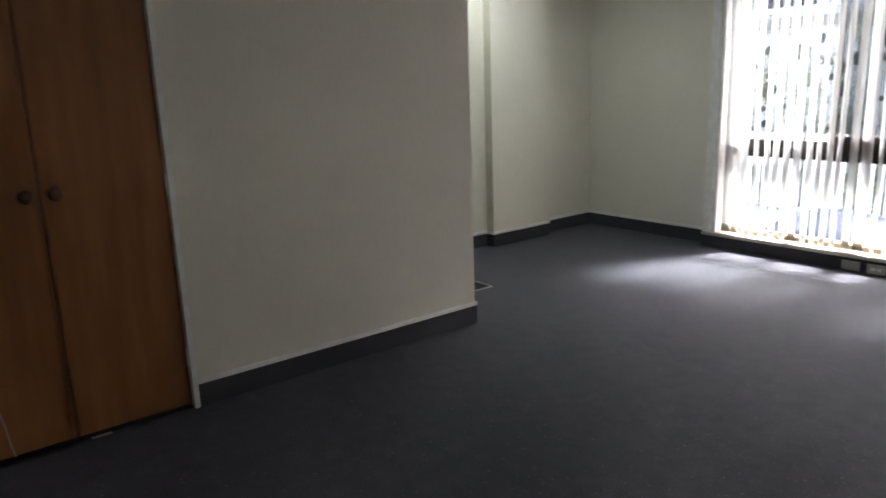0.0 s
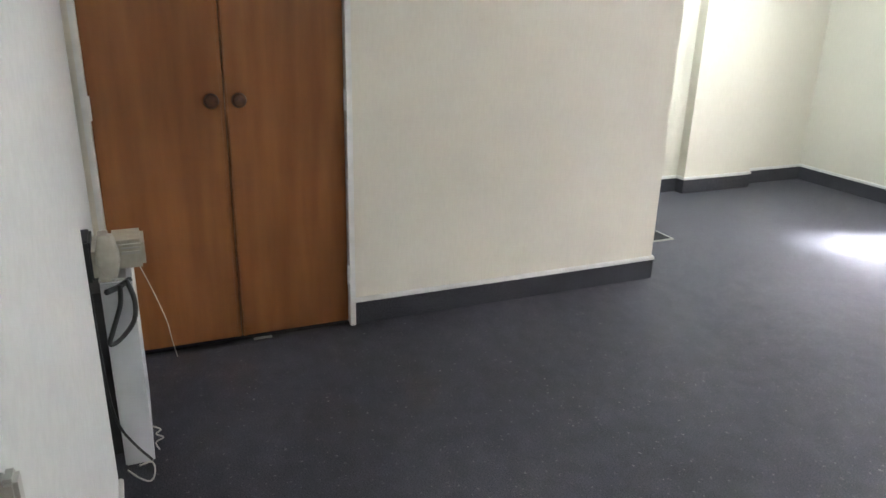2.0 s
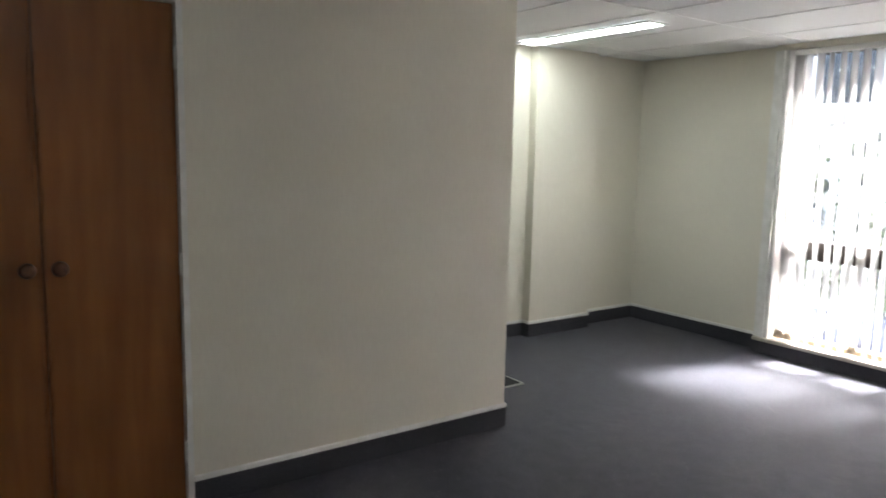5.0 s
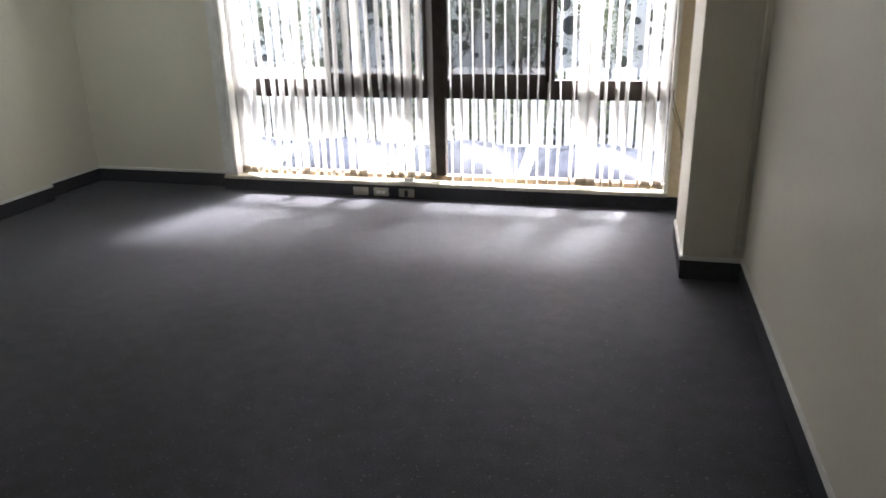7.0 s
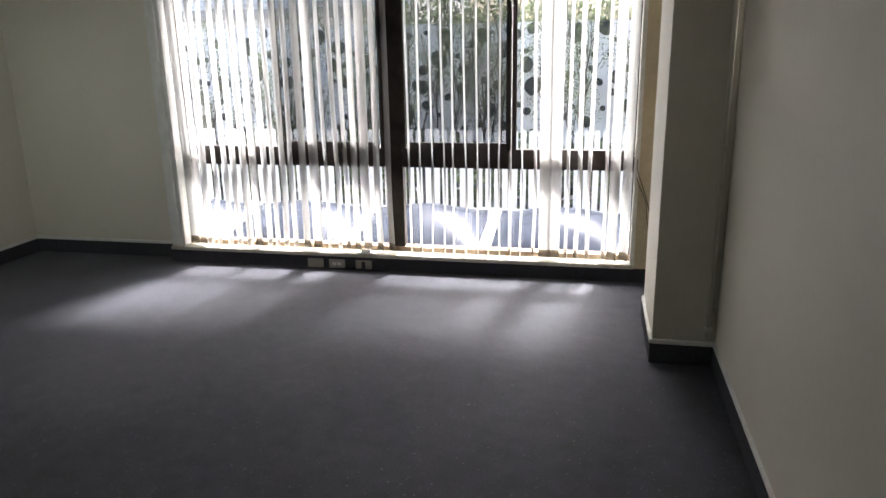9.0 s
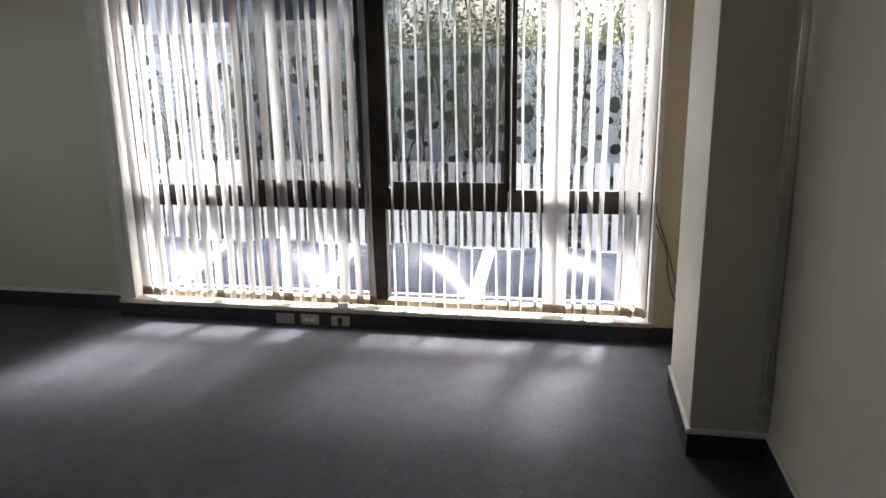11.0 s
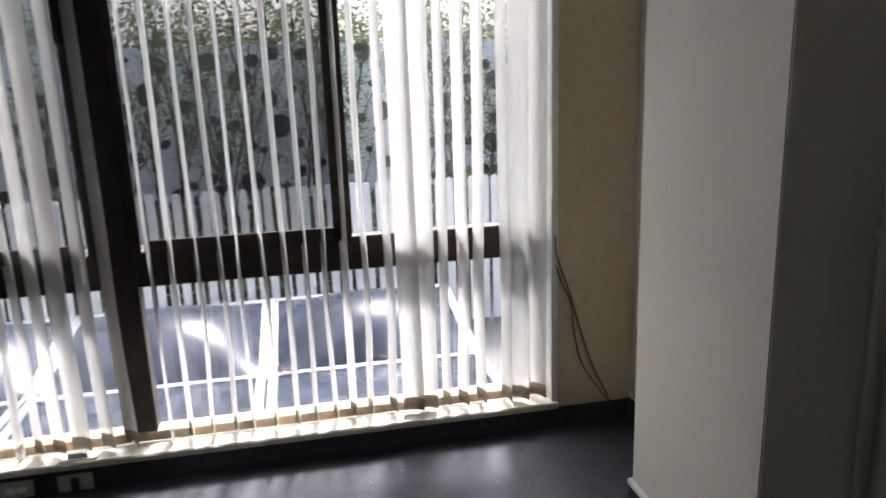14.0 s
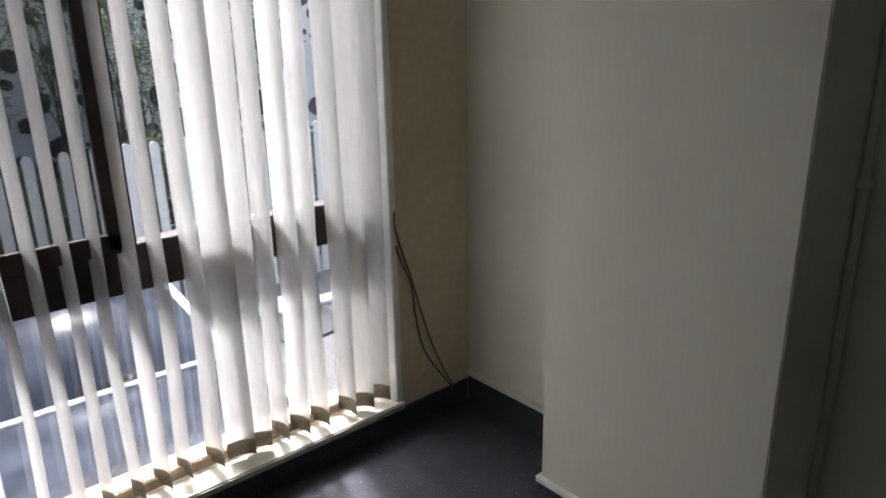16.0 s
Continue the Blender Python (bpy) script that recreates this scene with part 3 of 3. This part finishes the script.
rng = random.Random(7)


def blind(x0, x1, angle, label):
    root = tagged(new("vertical_blind"), label, "blind", group="blinds in the window")
    root.location = ((x0 + x1) / 2, 0.045, HEAD)
    c = root.location.x
    box("headrail", x0 - c, x1 - c, -0.02, 0.02, -0.04, -0.002, M_TRIM, root, bevel=0.003)
    n = round((x1 - x0 - 0.06) / 0.0805)
    for i in range(n + 1):
        x = x0 + 0.03 + (x1 - x0 - 0.06) * i / n
        s = new("slat", SLAT_MESHES[rng.choice((0, 0, 1, 2, 3))])
        s.parent = root
        s.matrix_basis = pose(x - c + rng.uniform(-0.006, 0.006), 0, -0.043, rng.uniform(-0.5, 0.5), rng.uniform(-0.35, 0.35), angle(x))
    return root


def angle_right(x):
    if -1.00 < x < -0.86:
        return 74 + rng.uniform(-4, 4)
    if x > -0.49:
        return 46 + rng.uniform(-8, 8)
    return (17 if x > -0.88 else 14) + rng.uniform(-6, 6)


def angle_left(x):
    if x < -3.58:
        return 70 + rng.uniform(-10, 10)
    if -3.18 < x < -3.05 or -2.72 < x < -2.60:
        return 62 + rng.uniform(-12, 12)
    if -2.45 < x:
        return 52 + rng.uniform(-16, 16)
    return 2 + rng.uniform(-9, 9)


blind(-3.70, -2.05, angle_left, "off-white fabric vertical blind hanging uneven, slats turned open")
blind(-1.95, -0.372, angle_right, "off-white fabric vertical blind with slats turned half open")
tag = boxes("cord_weight", [(-2.29, -2.22, 0.0, 0.03, SILL, SILL + 0.03), (-2.32, -2.18, -0.012, 0.006, SILL, SILL + 0.008)], M_TRIM, bevel=0.003)
tagged(tag, "white plastic blind cord weight resting on the sill", "cord weight")

# ---- cables beside the window and on the column ----
WIRE = "thin brown wire hanging loose beside the window"
tagged(cable("brown_wire", [(-0.350, -0.012, 0.85), (-0.345, -0.012, 0.77), (-0.285, -0.008, 0.60), (-0.245, -0.008, 0.46), (-0.185, -0.010, 0.28), (-0.095, -0.008, 0.096)], 0.003, M_WIRE), WIRE, "wire", group="wires beside the window")
tagged(cable("brown_wire", [(-0.350, -0.014, 0.73), (-0.33, -0.012, 0.67), (-0.285, -0.010, 0.57), (-0.268, -0.008, 0.44), (-0.225, -0.008, 0.28), (-0.10, -0.012, 0.092)], 0.003, M_WIRE), WIRE, "wire", group="wires beside the window")


def column_pipe():
    root = tagged(new("cable_duct"), "cream painted cable duct clipped up the column corner", "cable duct")
    root.location = (-0.042, -1.318, 0)
    bm = bmesh.new()
    bmesh.ops.create_cone(bm, cap_ends=True, segments=12, radius1=0.011, radius2=0.011, depth=H - 0.16, matrix=Matrix.Translation((0, -0.011, 0.16 + (H - 0.16) / 2)))
    finish(bm, "pipe", M_WALL, root, smooth=True)
    for z in (0.19, 0.27, 1.1, 1.9):
        box("clip", -0.018, 0.018, -0.026, 0.0, z, z + 0.022, M_WALL, root, bevel=0.003)


column_pipe()

# ---- outdoors ----
structure(box("ground", -600, 600, -600, 800, -0.9, -0.60, M_GRAVEL), "grey weathered concrete and gravel of the yard", "ground")


def dome(w, d, h, label):
    """An acrylic skylight: a pillow dome on a pale flashing kerb."""
    root = tagged(new("skylight_dome"), label, "skylight", group="skylights outside the window")
    bm = bmesh.new()
    n = 18
    g = []
    for i in range(n + 1):
        row = []
        for j in range(n + 1):
            u, v = i / n * 2 - 1, j / n * 2 - 1
            z = h * (max(0, 1 - u * u) ** 0.9) * (max(0, 1 - v * v) ** 0.9)
            row.append(bm.verts.new((u * w / 2, v * d / 2, z)))
        g.append(row)
    for i in range(n):
        for j in range(n):
            bm.faces.new((g[i][j], g[i + 1][j], g[i + 1][j + 1], g[i][j + 1]))
    finish(bm, "dome", M_DOME, root, smooth=True)
    e = 0.044
    boxes("flashing", [(-w / 2 - e, -w / 2 + 0.015, -d / 2 - e, d / 2 + e, -0.03, 0.015), (w / 2 - 0.015, w / 2 + e, -d / 2 - e, d / 2 + e, -0.03, 0.015), (-w / 2 + 0.015, w / 2 - 0.015, -d / 2 - e, -d / 2 + 0.015, -0.03, 0.012), (-w / 2 + 0.015, w / 2 - 0.015, d / 2 - 0.015, d / 2 + e, -0.03, 0.012)], M_FLASH, root, bevel=0.004)
    box("kerb", -w / 2, w / 2, -d / 2, d / 2, -0.33, -0.03, M_GREY, root)
    return root


first = dome(1.30, 1.04, 0.22, "grey-blue acrylic skylight dome with pale flashing, weathered")
for k in range(4):
    m = pose(-5.115 + 1.39 * k, 2.20, -0.225, 10, 0, 0)
    if k == 0:
        first.matrix_basis = m
    else:
        copy_thing(first, m)
low = dome(1.29, 1.42, 0.07, "low grey-blue acrylic skylight panel with pale flashing")
for k in range(4):
    m = pose(-5.115 + 1.39 * k, 0.91, -0.29, 0, 0, 0)
    if k == 0:
        low.matrix_basis = m
    else:
        copy_thing(low, m)


def litter(x, y, z, seed):
    """A crumpled clump of dead leaves: many small curled flakes."""
    q = random.Random(seed)
    bm = bmesh.new()
    for _ in range(46):
        c = Vector((q.gauss(0, 0.045), q.gauss(0, 0.022), abs(q.gauss(0, 0.010)) + 0.003))
        u = Vector((q.uniform(-1, 1), q.uniform(-1, 1), q.uniform(-0.3, 0.5))).normalized()
        v = u.orthogonal().normalized()
        a, b = q.uniform(0.012, 0.028), q.uniform(0.005, 0.011)
        bm.faces.new([bm.verts.new(c + w) for w in (Vector((0, 0, 0)), u * a * 0.5 + v * b, u * a, u * a * 0.5 - v * b)])
    ob = finish(bm, "leaf_litter", M_LITTER)
    ob.matrix_basis = pose(x, y, z, 0, 0, q.uniform(-20, 20))
    return tagged(ob, "small clump of dead leaves caught on the skylight flashing", "leaf litter", group="litter on the skylights", kind="stuff")


for k, (x, y) in enumerate(((-1.55, 1.655), (-0.86, 1.66), (-2.40, 1.655), (-3.05, 1.66))):
    litter(x, y, -0.268, 40 + k)


def offcuts():
    """Pale boards left lying on the yard beside the skylights, and a dark rubber mat."""
    for k, (x, y, turn, length) in enumerate(((0.66, 2.80, 12, 0.62), (0.78, 2.62, -6, 0.55))):
        b = box("timber_board", -length / 2, length / 2, -0.07, 0.07, 0.0, 0.028, M_FENCE, bevel=0.004)
        b.matrix_basis = pose(x, y, -0.60, 0, 0, turn)
        tagged(b, "pale painted timber board lying on the yard", "board", group="boards on the yard")
    mat = box("rubber_mat", -0.28, 0.28, -0.20, 0.20, 0.0, 0.018, M_BLACK, bevel=0.005)
    mat.matrix_basis = pose(0.55, 2.25, -0.60, 0, 0, 8)
    tagged(mat, "black rubber mat lying on the pale yard", "mat")


offcuts()


def fence():
    root = tagged(new("picket_fence"), "white painted picket fence with rounded tops and dark rails", "fence")
    root.location = (0, 3.20, -0.60)
    bm = bmesh.new()
    w, t, h = 0.064, 0.018, 1.277
    top = [(w / 2 * math.cos(a), h - w / 2 + w / 2 * math.sin(a)) for a in [math.pi * k / 8 for k in range(9)]]
    ring = [(-w / 2, 0), (w / 2, 0)] + top
    f0 = [bm.verts.new((x, -t / 2, z)) for x, z in ring]
    f1 = [bm.verts.new((x, t / 2, z)) for x, z in ring]
    bm.faces.new(f0), bm.faces.new(f1[::-1])
    for k in range(len(ring)):
        q = (k + 1) % len(ring)
        bm.faces.new((f0[q], f0[k], f1[k], f1[q]))
    me = bpy.data.meshes.new("picket")
    bmesh.ops.recalc_face_normals(bm, faces=bm.faces[:])
    bm.to_mesh(me)
    bm.free()
    me.materials.append(M_FENCE)
    for i in range(86):
        p = new("picket", me)
        p.parent = root
        p.matrix_basis = pose(-6.6 + 0.0998 * i, 0, rng.uniform(-0.006, 0.004), 0, rng.uniform(-0.5, 0.5), rng.uniform(-2, 2))
    for z in (0.42, 0.62, 0.82):
        box("rail", -6.7, 2.0, 0.012, 0.040, z, z + 0.03, M_RAIL, root)
    boxes("post", [(-6.7 + 2.05 * k, -6.65 + 2.05 * k, 0.04, 0.09, 0, 1.05) for k in range(5)], M_RAIL, root)


fence()

# spotted wall
wall = structure(box("spotted_wall", -10.0, 6.5, 5.60, 5.8, -0.6, 1.9, M_MURAL), "white rendered garden wall with black oval spots", "wall")


def spots():
    meshes = []
    for k in range(4):
        bm = bmesh.new()
        r = random.Random(k)
        ring = [(math.cos(a) * (1 + r.uniform(-0.09, 0.09)), math.sin(a) * (1 + r.uniform(-0.09, 0.09))) for a in [2 * math.pi * i / 14 for i in range(14)]]
        f0 = [bm.verts.new((x, -0.012, z)) for x, z in ring]
        f1 = [bm.verts.new((x, 0, z)) for x, z in ring]
        bm.faces.new(f0)
        for i in range(14):
            q = (i + 1) % 14
            bm.faces.new((f0[q], f0[i], f1[i], f1[q]))
        bmesh.ops.recalc_face_normals(bm, faces=bm.faces[:])
        me = bpy.data.meshes.new("spot")
        bm.to_mesh(me)
        bm.free()
        me.materials.append(M_BLOB)
        meshes.append(me)
    placed = []
    tries = 0
    while len(placed) < 280 and tries < 9000:
        tries += 1
        x, z = rng.uniform(-7.5, 3.6), rng.uniform(-0.1, 1.82)
        a = rng.choice((0.04, 0.06, 0.08, 0.11, 0.135))
        if all((x - px) ** 2 + (z - pz) ** 2 > (a + pa + 0.02) ** 2 for px, pz, pa in placed):
            placed.append((x, z, a))
            s = new("spot", rng.choice(meshes))
            s.parent = wall
            s.matrix_basis = pose(x, 5.60, z, 0, rng.uniform(0, 180), 0) @ Matrix.Diagonal((a, 1, a * rng.uniform(0.75, 1.0), 1))


def tree(seed, height, label="slender young tree with thin dark stems and small leaves"):
    r = random.Random(seed)
    root = tagged(new("young_tree"), label, "tree", group="young trees before the spotted wall")
    bm, lf = bmesh.new(), bmesh.new()

    def limb(p, d, length, rad, depth):
        steps = 5
        prev, pts = None, [p]
        for s in range(steps + 1):
            q = rad * (1 - 0.75 * s / steps)
            a = d.orthogonal().normalized()
            b = d.cross(a).normalized()
            ring = [bm.verts.new(p + q * (math.cos(t) * a + math.sin(t) * b)) for t in (0, 1.257, 2.513, 3.77, 5.027)]
            if prev:
                for k in range(5):
                    bm.faces.new((prev[k], prev[(k + 1) % 5], ring[(k + 1) % 5], ring[k]))
            prev = ring
            if s < steps:
                d = (d + Vector((r.uniform(-0.16, 0.16), r.uniform(-0.16, 0.16), r.uniform(0, 0.1)))).normalized()
                p = p + d * length / steps
                pts.append(p)
                if depth > 0 and s >= 1:
                    for _ in range(2 if depth == 2 else 1):
                        side = Vector((r.uniform(-1, 1), r.uniform(-1, 1), r.uniform(0.5, 1.2))).normalized()
                        limb(p, (d * 0.6 + side * 0.7).normalized(), length * r.uniform(0.25, 0.42), rad * 0.45, depth - 1)
        if depth < 2:
            for q in pts[1:]:
                for _ in range(4 if q.z > 1.4 else 2):
                    c = q + Vector((r.gauss(0, 0.05), r.gauss(0, 0.05), r.gauss(0, 0.05)))
                    u = Vector((r.uniform(-1, 1), r.uniform(-1, 1), r.uniform(-0.6, 0.6))).normalized()
                    v = u.orthogonal().normalized()
                    L, W = r.uniform(0.024, 0.042), r.uniform(0.008, 0.014)
                    vs = [lf.verts.new(c + w) for w in (Vector((0, 0, 0)), u * L * 0.5 + v * W, u * L, u * L * 0.5 - v * W)]
                    lf.faces.new(vs)

    for k in range(3):
        limb(Vector((r.uniform(-0.16, 0.16), r.uniform(-0.1, 0.1), 0)), Vector((r.uniform(-0.12, 0.12), r.uniform(-0.1, 0.1), 1)).normalized(), height * r.uniform(0.8, 1.05), 0.017, 2)
    finish(bm, "stem", M_TRUNK, root, smooth=True)
    finish(lf, "leaves", M_LEAF, root)
    return root


protos = [tree(11, 2.6), tree(23, 2.9), tree(37, 2.7)]
for i in range(21):
    tx = -8.2 + 0.50 * i + rng.uniform(-0.15, 0.15)
    size = 0.84 if tx < -4.0 else 1.08
    m = pose(tx, 4.75 + rng.uniform(-0.5, 0.4), -0.6, 0, 0, rng.uniform(0, 360)) @ Matrix.Diagonal((size, size, size, 1))
    if i < 3:
        protos[i].matrix_basis = m
    else:
        copy_thing(protos[i % 3], m)


def hedge():
    bm = bmesh.new()
    r = random.Random(5)
    for _ in range(9500):
        c = Vector((r.uniform(-3.6, 6.5), 6.15 + r.gauss(0, 0.22), 1.75 + abs(r.gauss(0, 0.5)) * (0.7 + 0.3 * math.sin(r.uniform(0, 6)))))
        u = Vector((r.uniform(-1, 1), r.uniform(-1, 1), r.uniform(-1, 1))).normalized()
        v = u.orthogonal().normalized()
        L, W = r.uniform(0.05, 0.09), r.uniform(0.02, 0.035)
        bm.faces.new([bm.verts.new(c + w) for w in (Vector((0, 0, 0)), u * L * 0.5 + v * W, u * L, u * L * 0.5 - v * W)])
    ob = finish(bm, "hedge", M_LEAF)
    return tagged(ob, "loose green hedge showing above the spotted wall", "hedge", kind="stuff")


hedge()


def planting():
    bm = bmesh.new()
    r = random.Random(9)
    for _ in range(19000):
        x = r.uniform(-8.5, 3.0)
        top = 0.36 + 0.2 * math.sin(x * 2.3) * math.sin(x * 0.9 + 1) + 0.1 * math.sin(x * 7.1)
        c = Vector((x, r.uniform(3.55, 5.3), -0.6 + (top + 0.6) * r.random() ** 0.6))
        u = Vector((r.uniform(-1, 1), r.uniform(-1, 1), r.uniform(-0.5, 1))).normalized()
        v = u.orthogonal().normalized()
        L, W = r.uniform(0.07, 0.14), r.uniform(0.025, 0.045)
        bm.faces.new([bm.verts.new(c + w) for w in (Vector((0, 0, 0)), u * L * 0.5 + v * W, u * L, u * L * 0.5 - v * W)])
    ob = finish(bm, "planting", M_LEAF)
    return tagged(ob, "dark leafy undergrowth between the picket fence and the spotted wall", "shrubs", kind="stuff")


planting()


def far_building():
    root = tagged(new("far_building"), "pale plastered building with a row of dark windows", "building")
    root.location = (-9.5, 9, -0.6)
    box("wall", -9, 5.5, 0, 6, 0, 9, M_BUILD, root)
    box("fascia", -9.1, 5.6, -0.25, 0, 2.75, 2.95, M_EAVE, root)
    for row in (3.15, 5.6):
        for i in range(7):
            x = -8 + 1.85 * i
            boxes("window", [(x, x + 1.0, -0.03, 0.0, row, row + 1.1)], M_BWIN, root)
            boxes("sill", [(x - 0.06, x + 1.06, -0.09, 0.0, row - 0.1, row)], M_BUILD, root)


far_building()

# pieces of the garden wall last
spots()
